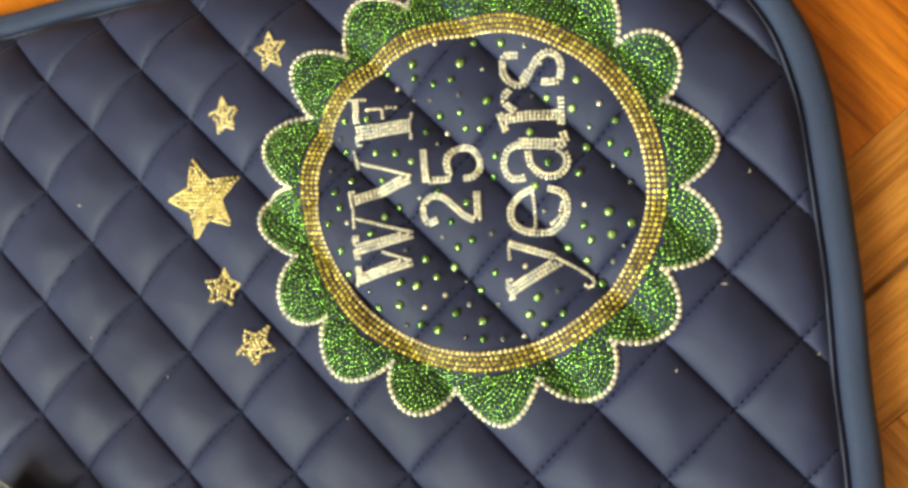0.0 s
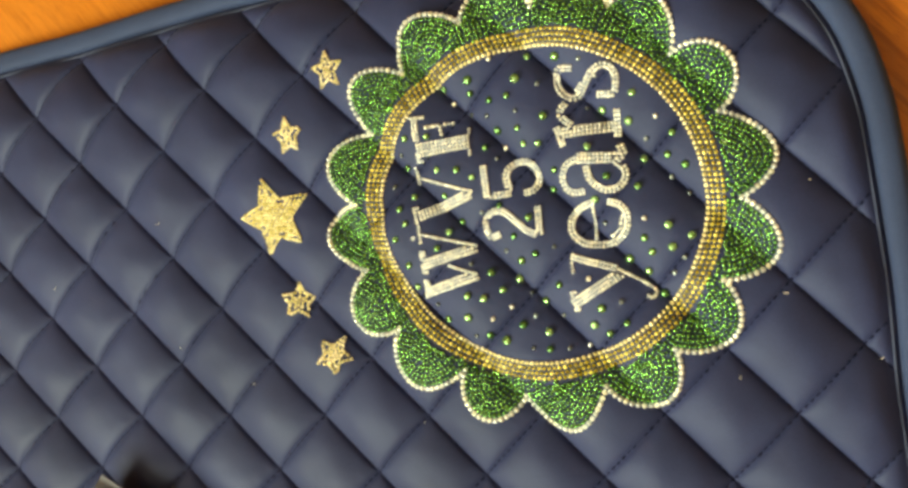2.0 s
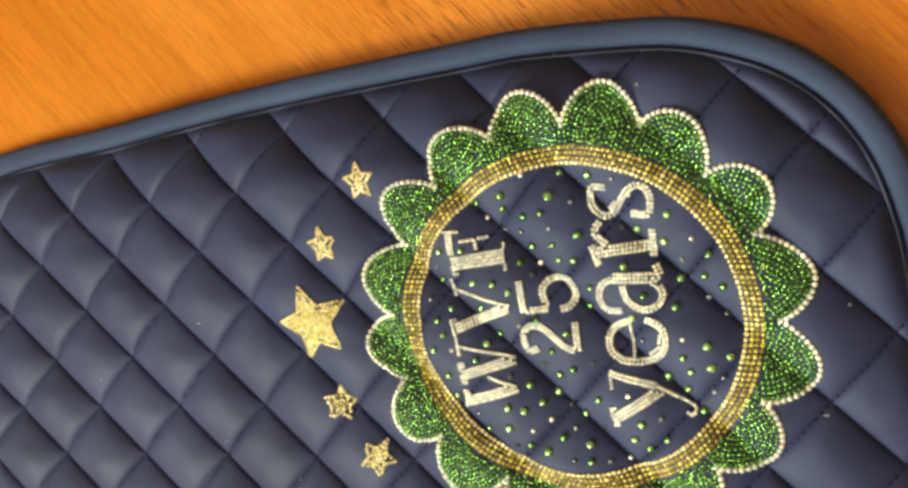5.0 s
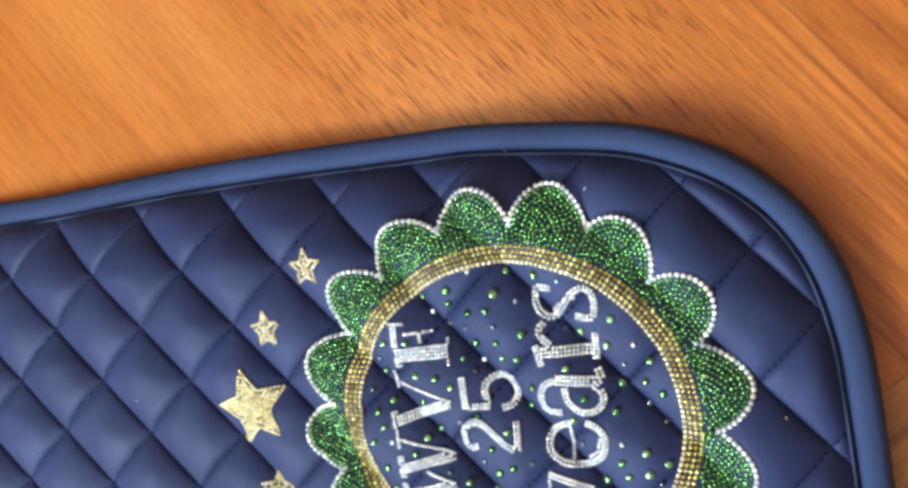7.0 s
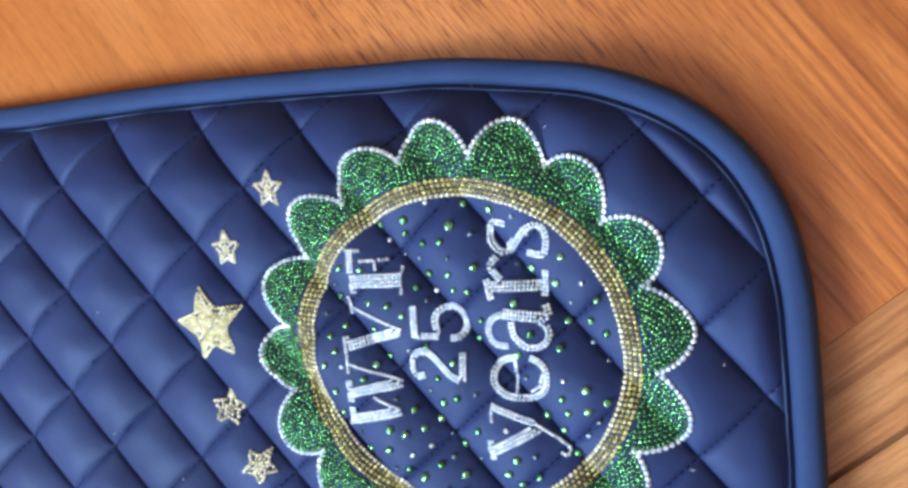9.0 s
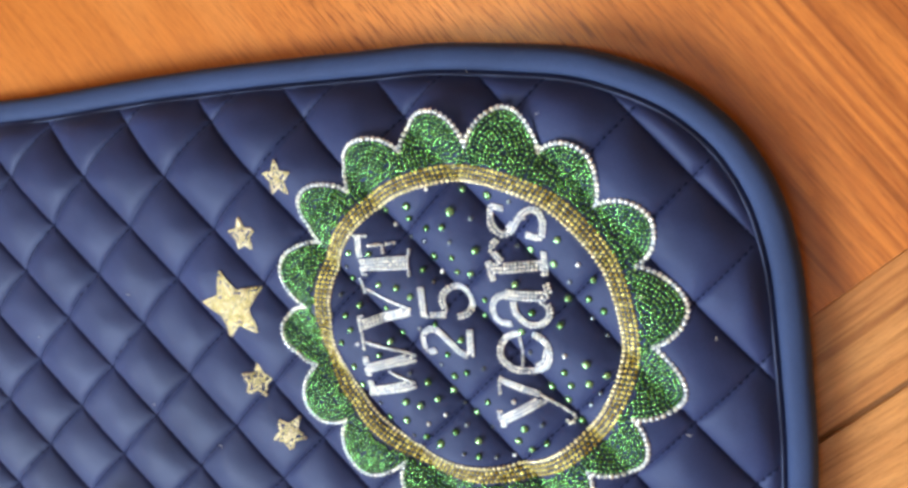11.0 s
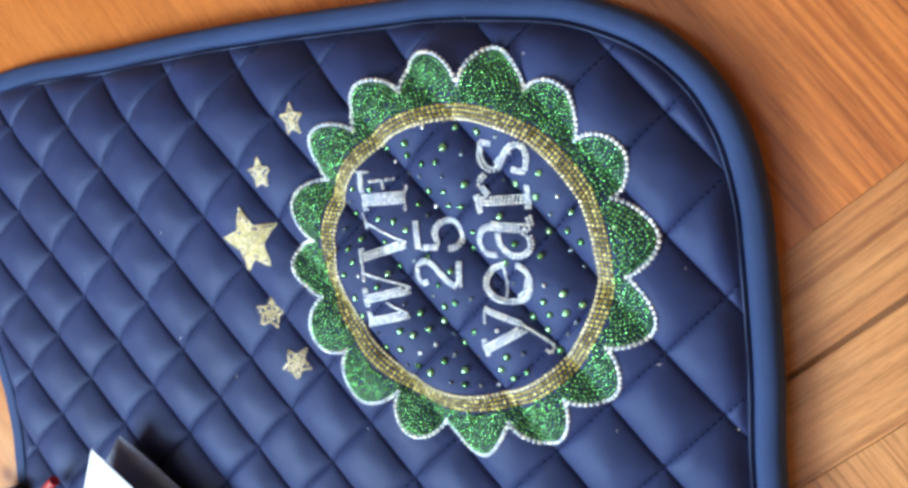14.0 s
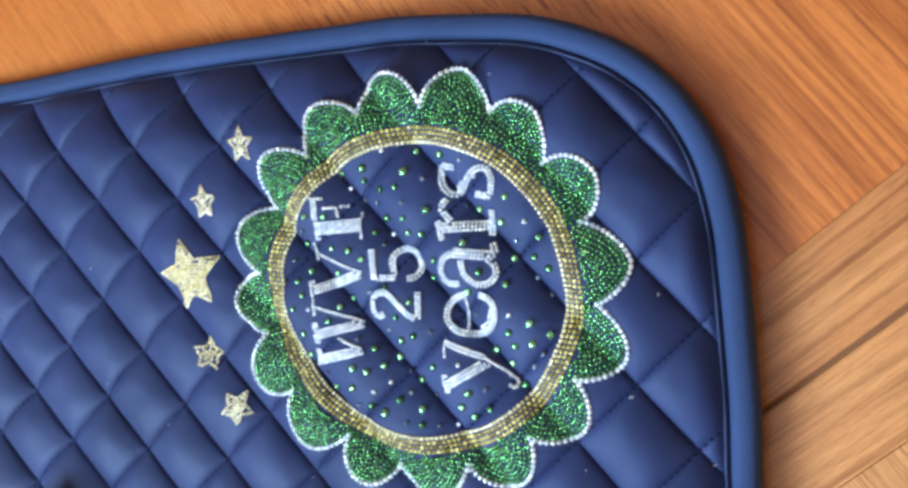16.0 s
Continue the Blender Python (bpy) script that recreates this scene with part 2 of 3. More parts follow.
def edge_distance(poly, x, y):
    best = np.full(np.shape(x), 9.0)
    for i in range(len(poly)):
        (x1, y1), (x2, y2) = poly[i - 1], poly[i]
        dx, dy = x2 - x1, y2 - y1
        s = np.clip(((x - x1) * dx + (y - y1) * dy) / max(dx * dx + dy * dy, 1e-12), 0, 1)
        best = np.minimum(best, np.hypot(x - x1 - s * dx, y - y1 - s * dy))
    return best


# ---- the room ----
def wall_box(name, u0, u1, v0, v1, z0, z1, mat, label):
    corners = [room_point(u, v, z) for z in (z0, z1) for u, v in ((u0, v0), (u1, v0), (u1, v1), (u0, v1))]
    faces = [(0, 3, 2, 1), (4, 5, 6, 7), (0, 1, 5, 4), (1, 2, 6, 5), (2, 3, 7, 6), (3, 0, 4, 7)]
    return tagged(mesh_ob(name, corners, faces, mat), label, "wall", kind="structure")


R, TH = ROOM, 0.15
wall_label = "plain warm plastered wall of the room"
wall_box("wall_back", -R - TH, -R, -R - TH, R + TH, 0, HIGH, WARM_WALL, wall_label)
wall_box("wall_side", -R, R, -R - TH, -R, 0, HIGH, WARM_WALL, wall_label)
wall_box("wall_side", -R, R, R, R + TH, 0, HIGH, WARM_WALL, wall_label)
wall_box("wall_window_pier", R, R + TH, -R - TH, WIN_V - WIN_W / 2, 0, HIGH, WARM_WALL, wall_label)
wall_box("wall_window_pier", R, R + TH, WIN_V + WIN_W / 2, R + TH, 0, HIGH, WARM_WALL, wall_label)
wall_box("wall_window_apron", R, R + TH, WIN_V - WIN_W / 2, WIN_V + WIN_W / 2, 0, WIN_LOW, WARM_WALL, wall_label)
wall_box("wall_window_head", R, R + TH, WIN_V - WIN_W / 2, WIN_V + WIN_W / 2, WIN_HIGH, HIGH, WARM_WALL, wall_label)
ceiling = wall_box("ceiling", -R - TH, R + TH, -R - TH, R + TH, HIGH, HIGH + TH, CEILING_WHITE, "plain white plastered ceiling")
ceiling["category"] = "ceiling"


def window():
    w = new("window_1")
    tagged(w, "white painted window frame high in the wall", "window", kind="structure")
    for name, v0, v1, z0, z1 in (("jamb", -WIN_W / 2, -WIN_W / 2 + 0.03, WIN_LOW, WIN_HIGH), ("jamb", WIN_W / 2 - 0.03, WIN_W / 2, WIN_LOW, WIN_HIGH),
                                 ("sill", -WIN_W / 2 + 0.03, WIN_W / 2 - 0.03, WIN_LOW, WIN_LOW + 0.03), ("head", -WIN_W / 2 + 0.03, WIN_W / 2 - 0.03, WIN_HIGH - 0.03, WIN_HIGH)):
        bm = bmesh.new()
        at = room_point(R + 0.06, WIN_V + (v0 + v1) / 2, (z0 + z1) / 2)
        box(bm, (0.05, v1 - v0, z1 - z0), Matrix.Translation(at) @ Matrix.Rotation(TURN, 4, 'Z'))
        part(name, bm, FRAME, w)


window()


def ceiling_lamp(x, y):
    """A flat round lamp; its glow shows in the floor's varnish."""
    lamp_thing = new("ceiling_lamp")
    tagged(lamp_thing, "round white ceiling lamp with a warm glowing shade", "lamp")
    for name, mat, profile in (("base_plate", FRAME, [(0.0, 0.0), (0.17, 0.0), (0.175, -0.008), (0.175, -0.022), (0.168, -0.028), (0.0, -0.028)]),
                               ("shade", GLOW, [(0.0, -0.0285), (0.155, -0.0285), (0.165, -0.034), (0.158, -0.052), (0.125, -0.072), (0.07, -0.085), (0.0, -0.09)])):
        verts = [(x + r * math.cos(a), y + r * math.sin(a), HIGH - 0.001 + z) for r, z in profile for a in np.linspace(0, 2 * math.pi, 33)[:-1]]
        faces = [(i * 32 + k, i * 32 + (k + 1) % 32, (i + 1) * 32 + (k + 1) % 32, (i + 1) * 32 + k) for i in range(len(profile) - 1) for k in range(32)]
        mesh_ob(name, verts, faces, mat, lamp_thing, smooth=True)


ceiling_lamp(-0.98, 0.10)


# ---- oak floor: strips in two directions ----
BOARD_TURN = radians(45.8)
E1 = Vector((math.cos(BOARD_TURN), math.sin(BOARD_TURN)))
E2 = Vector((-E1.y, E1.x))
WIDE_W = 0.30


def board_verts(length, width):
    """A strip with a worn, chamfered top edge; its own place in the grain as UV."""
    x, y, c, h = length / 2, width / 2, 0.00015 if width > 0.1 else 0.0002, 0.004
    v = [(sx * (x - e), sy * (y - e), z) for z, e in ((-h, 0), (-c, 0), (0, c)) for sx, sy in ((-1, -1), (1, -1), (1, 1), (-1, 1))]
    f = [(0, 3, 2, 1), (8, 9, 10, 11)]
    for a in (0, 4):
        for i in range(4):
            j = (i + 1) % 4
            f.append((a + i, a + j, a + 4 + j, a + 4 + i))
    return v, f


def lay_uv(me, coords):
    layer = me.uv_layers.new(name="UVMap")
    for loop in me.loops:
        layer.data[loop.index].uv = coords[loop.vertex_index]


BOARDS = []      # middle p, q, length, width, lies along E1


def lay_board(p0, p1, q0, q1, along):
    """One strip, cut off under the walls."""
    b = ROOM + 0.1
    p0, p1, q0, q1 = max(p0, -b), min(p1, b), max(q0, -b), min(q1, b)
    if p1 - p0 > 0.01 and q1 - q0 > 0.01:
        length, width = (p1 - p0, q1 - q0) if along else (q1 - q0, p1 - p0)
        BOARDS.append(((p0 + p1) / 2, (q0 + q1) / 2, length - 0.0002, width - 0.00006, along))


def lay_rows():
    rng = random.Random(4)
    for k in range(-8, 8):
        p = 0.040 + WIDE_W * k
        for start, sign in ((-0.1165, 1), (-0.2226, -1)):
            q, length = start, 0.62 if k % 2 else 0.95
            while abs(q) < ROOM + 0.1:
                lay_board(p, p + WIDE_W, *sorted((q, q + sign * length)), False)
                q += sign * length
                length = 0.95
    for q, w in ((-0.1431, 0.0530), (-0.1975, 0.0498)):
        p = -2.4 + rng.uniform(0, 0.4)
        while p < 2.4:
            lay_board(p, p + 0.7197, q - w / 2, q + w / 2, True)
            p += 0.72


lay_rows()


def floor():
    base = wall_box("floor", -R - TH, R + TH, -R - TH, R + TH, -0.06, -0.0020, SLAB, "golden oak strip parquet floor with open joints")
    base["category"] = "floor"
    shared, rest_v, rest_f, rest_uv = {}, [], [], []
    for p, q, length, width, along in BOARDS:
        at = E1 * p + E2 * q
        turn = BOARD_TURN if along else BOARD_TURN + math.pi / 2
        near = -0.8 < at.x < 0.9 and -0.9 < at.y < 0.7
        if not near:
            v, f = board_verts(length, width)
            n, c, s = len(rest_v), math.cos(turn), math.sin(turn)
            rest_v += [(at.x + c * x - s * y, at.y + s * x + c * y, z) for x, y, z in v]
            rest_f += [tuple(i + n for i in face) for face in f]
            rest_uv += [(x, y) for x, y, z in v]
            continue
        size = (round(length, 4), round(width, 4), along or q < -0.2 or p < -0.27)
        if size not in shared:
            v, f = board_verts(*size[:2])
            me = bpy.data.meshes.new("board")
            me.from_pydata(v, [], f)
            me.materials.append(PALE_OAK if size[2] else OAK)
            lay_uv(me, [(x, y) for x, y, z in v])
            shared[size] = me
        ob = new("board", shared[size])
        ob.parent = base
        ob.matrix_world = Matrix.Translation((at.x, at.y, 0)) @ Matrix.Rotation(turn, 4, 'Z')
    rest = mesh_ob("board_field", rest_v, rest_f, OAK, base)
    lay_uv(rest.data, rest_uv)
    tagged(rest, "golden oak strips", kind="stuff")


# ---- the quilted saddle pad ----
PAD_SEAM = smooth_line([
    (-0.4108, 0.0777), (-0.3263, 0.0912), (-0.2351, 0.1080), (-0.152, 0.1208), (-0.0720, 0.1312), (-0.032, 0.1363), (0.016, 0.1376),
    (0.050, 0.1368), (0.0765, 0.1315), (0.0995, 0.1232), (0.1185, 0.1113), (0.1330, 0.0975), (0.1468, 0.0770), (0.1576, 0.0490),
    (0.1636, 0.0225), (0.1698, -0.011), (0.1755, -0.045), (0.181, -0.09), (0.188, -0.134), (0.194, -0.20), (0.198, -0.30),
    (0.186, -0.365), (0.14, -0.405), (0.05, -0.416), (-0.15, -0.428), (-0.325, -0.433), (-0.3915, -0.4086), (-0.4234, -0.3521),
    (-0.4332, -0.2634), (-0.4365, -0.2251), (-0.447, -0.1838), (-0.462, -0.1489), (-0.4809, -0.096), (-0.5013, -0.0344), (-0.5095, 0.017), (-0.4833, 0.0551)], 8, True)
SEAM_POLY = [(p.x, p.y) for p in PAD_SEAM]


# the quilt's squares: plan place as a gently bent function of the seam numbers (counted in fives)
QUILT_X = (-0.3114, 0.1895, 0.1723, -0.0043, -0.0053, -0.0093)
QUILT_Y = (-0.0496, -0.1504, 0.1903, 0.0009, -0.0006, -0.0054)
SQUARE = 0.046
PUFF = 0.0084


def quilt_point(u, v):
    """Plan place of a point given by its seam numbers."""
    u, v = np.asarray(u, float) / 5, np.asarray(v, float) / 5
    return tuple(c[0] + c[1] * u + c[2] * v + c[3] * u * u + c[4] * u * v + c[5] * v * v for c in (QUILT_X, QUILT_Y))


def quilt_numbers(x, y):
    """The seam numbers of a plan place."""
    u, v = np.zeros(np.shape(x)), np.zeros(np.shape(x))
    for step in range(5):
        px, py = quilt_point(u, v)
        (xu, xv), (yu, yv) = ((c[1] + 2 * c[3] * u / 5 + c[4] * v / 5, c[2] + c[4] * u / 5 + 2 * c[5] * v / 5) for c in (QUILT_X, QUILT_Y))
        ex, ey, det = x - px, y - py, xu * yv - xv * yu
        u, v = u + 5 * (ex * yv - ey * xv) / det, v + 5 * (ey * xu - ex * yu) / det
    return u, v


def low(x, y):
    """The padding grows thinner towards the far lower corner."""
    s = np.clip((-(x + y) * 0.7071 - 0.06) / 0.30, 0, 1)
    return 1 - 0.6 * s * s * (3 - 2 * s)


def cell_height(x, y):
    """The padded squares: height over the seams, before the pull of the edge."""
    u, v = quilt_numbers(x, y)
    cu, cv = np.floor(u), np.floor(v)
    lift = 0.9 + 0.2 * np.modf(np.abs(np.sin(cu * 12.9898 + cv * 78.233) * 43758.5453))[0]
    fu = (1 - np.abs(2 * (u - cu) - 1) ** 2.2).clip(0, 1)
    fv = (1 - np.abs(2 * (v - cv) - 1) ** 2.1).clip(0, 1) ** 0.95
    ripple = 0.0003 * np.sin(u * 9.1 + 2.1 * np.sin(v * 3.3)) + 0.00025 * np.sin(v * 11.7 + 1.7 * np.sin(u * 4.1))
    pucker = 0.0008 * np.sin(u * 41 + 5 * np.sin(v * 5.3)) * np.exp(-np.minimum(v - cv, cv + 1 - v) * 9)
    pucker += 0.0009 * np.sin(v * 43 + 5 * np.sin(u * 4.7)) * np.exp(-np.minimum(u - cu, cu + 1 - u) * 9)
    du, dv = np.minimum(u - cu, cu + 1 - u), np.minimum(v - cv, cv + 1 - v)
    groove = np.maximum(0.0020 * np.exp(-du / 0.035), 0.0015 * np.exp(-dv / 0.015))
    return -groove + PUFF * lift * fv * (0.67 + 0.33 * fu) + ripple * fu * fv + pucker * np.minimum(fu, fv)


def hang(x, y):
    """How far the edge hangs below the middle: most along the upper edge, least at the thick corner."""
    a, b = np.clip((0.09 - x) / 0.15, 0, 1), np.clip((y + 0.02) / 0.08, 0, 1)
    return 0.008 + 0.009 * a * a * (3 - 2 * a) * b * b * (3 - 2 * b)


def pad_height(x, y):
    x, y = np.asarray(x, float), np.asarray(y, float)
    edge = np.where(inside(SEAM_POLY, x, y), edge_distance(SEAM_POLY, x, y), 0.0)
    pull = np.clip(edge / 0.014, 0, 1)
    sag = np.clip(1 - edge / 0.05, 0, 1) ** 1.6
    return low(x, y) * (Z0 - 0.001 - hang(x, y) * sag - 0.0022 * np.clip(1 - edge / 0.005, 0, 1)) + cell_height(x, y) * (pull * (2 - pull))


def outward(line):
    """Outward directions for a closed line that runs clockwise."""
    out = []
    for i in range(len(line)):
        d = line[(i + 1) % len(line)] - line[i - 1]
        out.append(Vector((-d.y, d.x)).normalized())
    return out


def swept(name, line, profile, mat, parent, label="", hung=True):
    """A closed band with the given profile of (outwards, up)."""
    normals, n, m = outward(line), len(line), len(profile)
    verts = []
    for p, o in zip(line, normals):
        drop = float(hang(p.x, p.y)) - 0.008 if hung else 0.0
        verts += [(p.x + o.x * d, p.y + o.y * d, max((z - drop) * float(low(p.x, p.y)), 0.0004 + 0.0002 * k)) for k, (d, z) in enumerate(profile)]
    faces = [(i * m + k, i * m + (k + 1) % m, ((i + 1) % n) * m + (k + 1) % m, ((i + 1) % n) * m + k) for i in range(n) for k in range(m)]
    return mesh_ob(name, verts, faces, mat, parent, label, True)


def quilted_panel(pad):
    """One sheet of cloth, its mesh laid along the seams and finer beside them."""
    steps = np.array([0, 0.010, 0.024, 0.045, 0.08, 0.125, 0.18, 0.24, 0.31, 0.38, 0.46, 0.54, 0.62, 0.69, 0.76, 0.82, 0.875, 0.92, 0.955, 0.976, 0.990])
    us, vs = (np.concatenate([k + steps for k in range(a, b)]) for a, b in ((-9, 19), (-12, 13)))
    gu, gv = np.meshgrid(us, vs)
    gx, gy = quilt_point(gu, gv)
    dist = edge_distance(SEAM_POLY, gx, gy)
    keep = inside(SEAM_POLY, gx, gy) | (dist < 0.006)
    gz = pad_height(gx, gy)
    index = -np.ones(gx.shape, int)
    index[keep] = np.arange(keep.sum())
    verts = np.stack([gx[keep], gy[keep], gz[keep]], 1).tolist()
    quads = np.stack([index[:-1, :-1], index[:-1, 1:], index[1:, 1:], index[1:, :-1]], -1).reshape(-1, 4)
    faces = quads[(quads >= 0).all(1)].tolist()
    mesh_ob("quilted_panel", verts, faces, NAVY, pad, "navy satin cloth quilted in squares", True)


def stitching(pad):
    """Short thread stitches that sink into every seam."""
    verts, faces = [], []
    rng = random.Random(8)
    for i in range(-14, 22):
        for rising, w in ((True, 0.00055), (False, 0.0005)):
            run = np.arange(-16, 22, 0.0041 / SQUARE)
            ax, ay = quilt_point(run * 0 + i, run) if rising else quilt_point(run, run * 0 + i)
            pts = [Vector((x, y)) for x, y in zip(ax.tolist(), ay.tolist())]
            d = (pts[-1] - pts[0]).normalized()
            side = Vector((-d.y, d.x))
            ok = inside(SEAM_POLY, ax, ay) & (edge_distance(SEAM_POLY, ax, ay) > 0.003)
            az = pad_height(ax, ay)
            for p, z, use in zip(pts, az, ok):
                if not use or abs(p.x) > 0.5:
                    continue
                p = p + side * rng.uniform(-0.0003, 0.0003)
                half, n = 0.00145, len(verts)
                for e, up in ((-half, -0.0001), (-half * 0.6, 0.0005), (half * 0.6, 0.0005), (half, -0.0001)):
                    for sgn in (-1, 1):
                        q = p + d * e + side * sgn * w
                        verts.append((q.x, q.y, z + up))
                for k in (0, 2, 4):
                    faces.append((n + k, n + k + 2, n + k + 3, n + k + 1))
    tagged(mesh_ob("stitching", verts, faces, THREAD, pad, "dark navy sewing thread"), kind="stuff")


# ---- cut stones ----
def gem_shape(sides=8):
    """A flat-backed domed stone of radius 1: girdle, crown and rounded top."""
    v, f = [], []
    rings = ((1.0, -0.15, 0), (1.0, 0.10, 0), (0.83, 0.38, 0.5), (0.50, 0.58, 0))
    for r, z, turn in rings:
        v += [(r * math.cos(2 * math.pi * (k + turn) / sides), r * math.sin(2 * math.pi * (k + turn) / sides), z) for k in range(sides)]
    v.append((0, 0, 0.66))
    for k in range(sides):
        j, a, b, c = (k + 1) % sides, sides, 2 * sides, 3 * sides
        f += [(k, j, a + j, a + k), (a + k, a + j, b + k), (a + j, b + j, b + k), (b + k, b + j, c + j), (b + k, c + j, c + k), (c + k, c + j, 4 * sides)]
    return np.array(v), f


GEM_V, GEM_F = gem_shape()
SMALL_V, SMALL_F = gem_shape(6)
STONE_RNG = random.Random(25)


def stone_pose(x, y):
    """Where a stone sits on the cloth, and how it leans with it."""
    e = 0.003
    z, zx, zy, z3, z4 = low(x, y) * (Z0 - 0.001) + cell_height(np.array([x, x + e, x, x - e, x]), np.array([y, y, y + e, y, y - e]))
    up = Vector(((z3 - zx) / (2 * e), (z4 - zy) / (2 * e), 1)).normalized()
    z = max(z, (z + zx + zy + z3 + z4) / 5)
    up = (up + Vector((STONE_RNG.gauss(0, 0.08), STONE_RNG.gauss(0, 0.08), 0))).normalized()
    return Vector((x, y, float(z))), up


def stone_matrix(x, y, radius):
    at, up = stone_pose(x, y)
    turn = up.to_track_quat('Z', 'Y').to_matrix().to_4x4() @ Matrix.Rotation(STONE_RNG.uniform(0, 6.28), 4, 'Z')
    return Matrix.Translation(at + up * 0.0003) @ turn @ Matrix.Diagonal((radius, radius, radius, 1))


def stones(name, places, mat, pad, label=""):
    """Many stones in one mesh: places of (x, y, radius)."""
    verts, faces = [], []
    for x, y, r in places:
        n, m = len(verts), np.array(stone_matrix(x, y, r))
        verts += (SMALL_V @ m[:3, :3].T + m[:3, 3]).tolist()
        faces += [tuple(i + n for i in f) for f in SMALL_F]
    return mesh_ob(name, verts, faces, mat, pad, label, True)


def single_mesh(name, mat):
    me = bpy.data.meshes.new(name)
    me.from_pydata(GEM_V.tolist(), [], GEM_F)
    me.polygons.foreach_set("use_smooth", [True] * len(me.polygons))
    me.materials.append(mat)
    return me


def thinned(places, gap):
    """Leaves out stones that would sit on one another."""
    out, cells = [], {}
    for x, y, r in places:
        c = (int(x // gap), int(y // gap))
        near = (q for i in (-1, 0, 1) for j in (-1, 0, 1) for q in cells.get((c[0] + i, c[1] + j), ()))
        if all(math.hypot(x - a, y - b) >= gap for a, b in near):
            cells.setdefault(c, []).append((x, y))
            out.append((x, y, r))
    return out


BADGE = Vector((0.0015, -0.0043))
RING_X, RING_Y = 0.0875, 0.0826       # inner half axes of the golden ring
RING_WIDE = 0.0105
CUSPS = [(-2.3, 98.8), (37.2, 97.8), (69.7, 72.2), (94.1, 43.3), (106.3, 1.1), (99.3, -39.5), (76.6, -75.1), (42.0, -97.5),
         (-2.1, -106.7), (-36.8, -95.3), (-75.6, -74.6), (-96.9, -43.1), (-103.0, -6.1), (-95.2, 34.0), (-75.9, 66.4), (-42.3, 92.5)]
# lean, height and fullness (1: pointed, 0.5: round) of each petal
LOBES = [(-0.5, 22.5, 0.72), (-2.5, 18.0, 0.65), (0.5, 21.0, 0.5), (3.0, 21.0, 0.85), (0.5, 22.5, 0.75), (-1.5, 20.0, 0.7), (-1.5, 21.5, 0.6), (-1.0, 21.0, 0.95),
         (-0.5, 20.0, 0.55), (0.5, 23.7, 0.7), (-3.0, 21.2, 0.6), (3.5, 20.8, 0.7), (0.0, 22.5, 0.78), (0.0, 24.0, 0.6), (-1.5, 20.5, 0.65), (-0.5, 21.2, 0.65)]


def lobe_line(k):
    """The rounded outline of one petal between two notches."""
    a, b = Vector(CUSPS[k]) / 1000, Vector(CUSPS[(k + 1) % 16]) / 1000
    lean, out, full = LOBES[k][0] / 1000, LOBES[k][1] / 1000, LOBES[k][2]
    d = (b - a).normalized()
    n, mid, half = Vector((-d.y, d.x)), (a + b) / 2, (b - a).length / 2
    line = []
    for i in range(49):
        s = -math.cos(math.pi * i / 48)
        up = max(0.0, 1 - s * s) ** full
        line.append(mid + d * (s * half + lean * up) + n * (out * up))
    return line


def on_ring(p, gap=0.0):
    """The point of the ring's outer edge below a given one."""
    s = math.atan2((p.y - BADGE.y) / RING_Y, (p.x - BADGE.x) / RING_X)
    return BADGE + Vector((math.cos(s) * (RING_X + RING_WIDE + gap), math.sin(s) * (RING_Y + RING_WIDE + gap)))


def inward_rows(line, first, pitch, count):
    """Rows of points that follow a line at growing distances on its inner side."""
    lx, ly = np.array([p.x for p in line]), np.array([p.y for p in line])
    poly = [(p.x, p.y) for p in line]
    tangent = np.stack([np.gradient(lx), np.gradient(ly)], 1)
    tangent /= np.linalg.norm(tangent, axis=1)[:, None] + 1e-12
    for row in range(count):
        off = first + row * pitch
        qx, qy = lx + tangent[:, 1] * off, ly - tangent[:, 0] * off
        near = edge_distance(poly, qx, qy)
        keep = inside(poly, qx, qy) & (near > off - 0.00035)
        run = []
        for x, y, ok in list(zip(qx, qy, keep)) + [(0, 0, False)]:
            if ok:
                run.append(Vector((float(x), float(y))))
            elif run:
                if len(run) > 1:
                    yield [p for p, d in spaced(run, pitch)]
                run = []


def filler(line, margin):
    """A close grid of possible stones inside an outline, to close the gaps between the rows."""
    poly = [(p.x, p.y) for p in line]
    x0, x1 = min(p[0] for p in poly), max(p[0] for p in poly)
    y0, y1 = min(p[1] for p in poly), max(p[1] for p in poly)
    gx, gy = np.meshgrid(np.arange(x0, x1, 0.0005), np.arange(y0, y1, 0.0005))
    gx, gy = gx.ravel(), gy.ravel()
    ok = inside(poly, gx, gy)
    gx, gy = gx[ok], gy[ok]
    ok = edge_distance(poly, gx, gy) > margin
    return [(x, y, 0.00128) for x, y in zip(gx[ok].tolist(), gy[ok].tolist())]


def beyond_ring(q):
    return math.hypot((q[0] - BADGE.x) / (RING_X + RING_WIDE), (q[1] - BADGE.y) / (RING_Y + RING_WIDE)) > 1.0


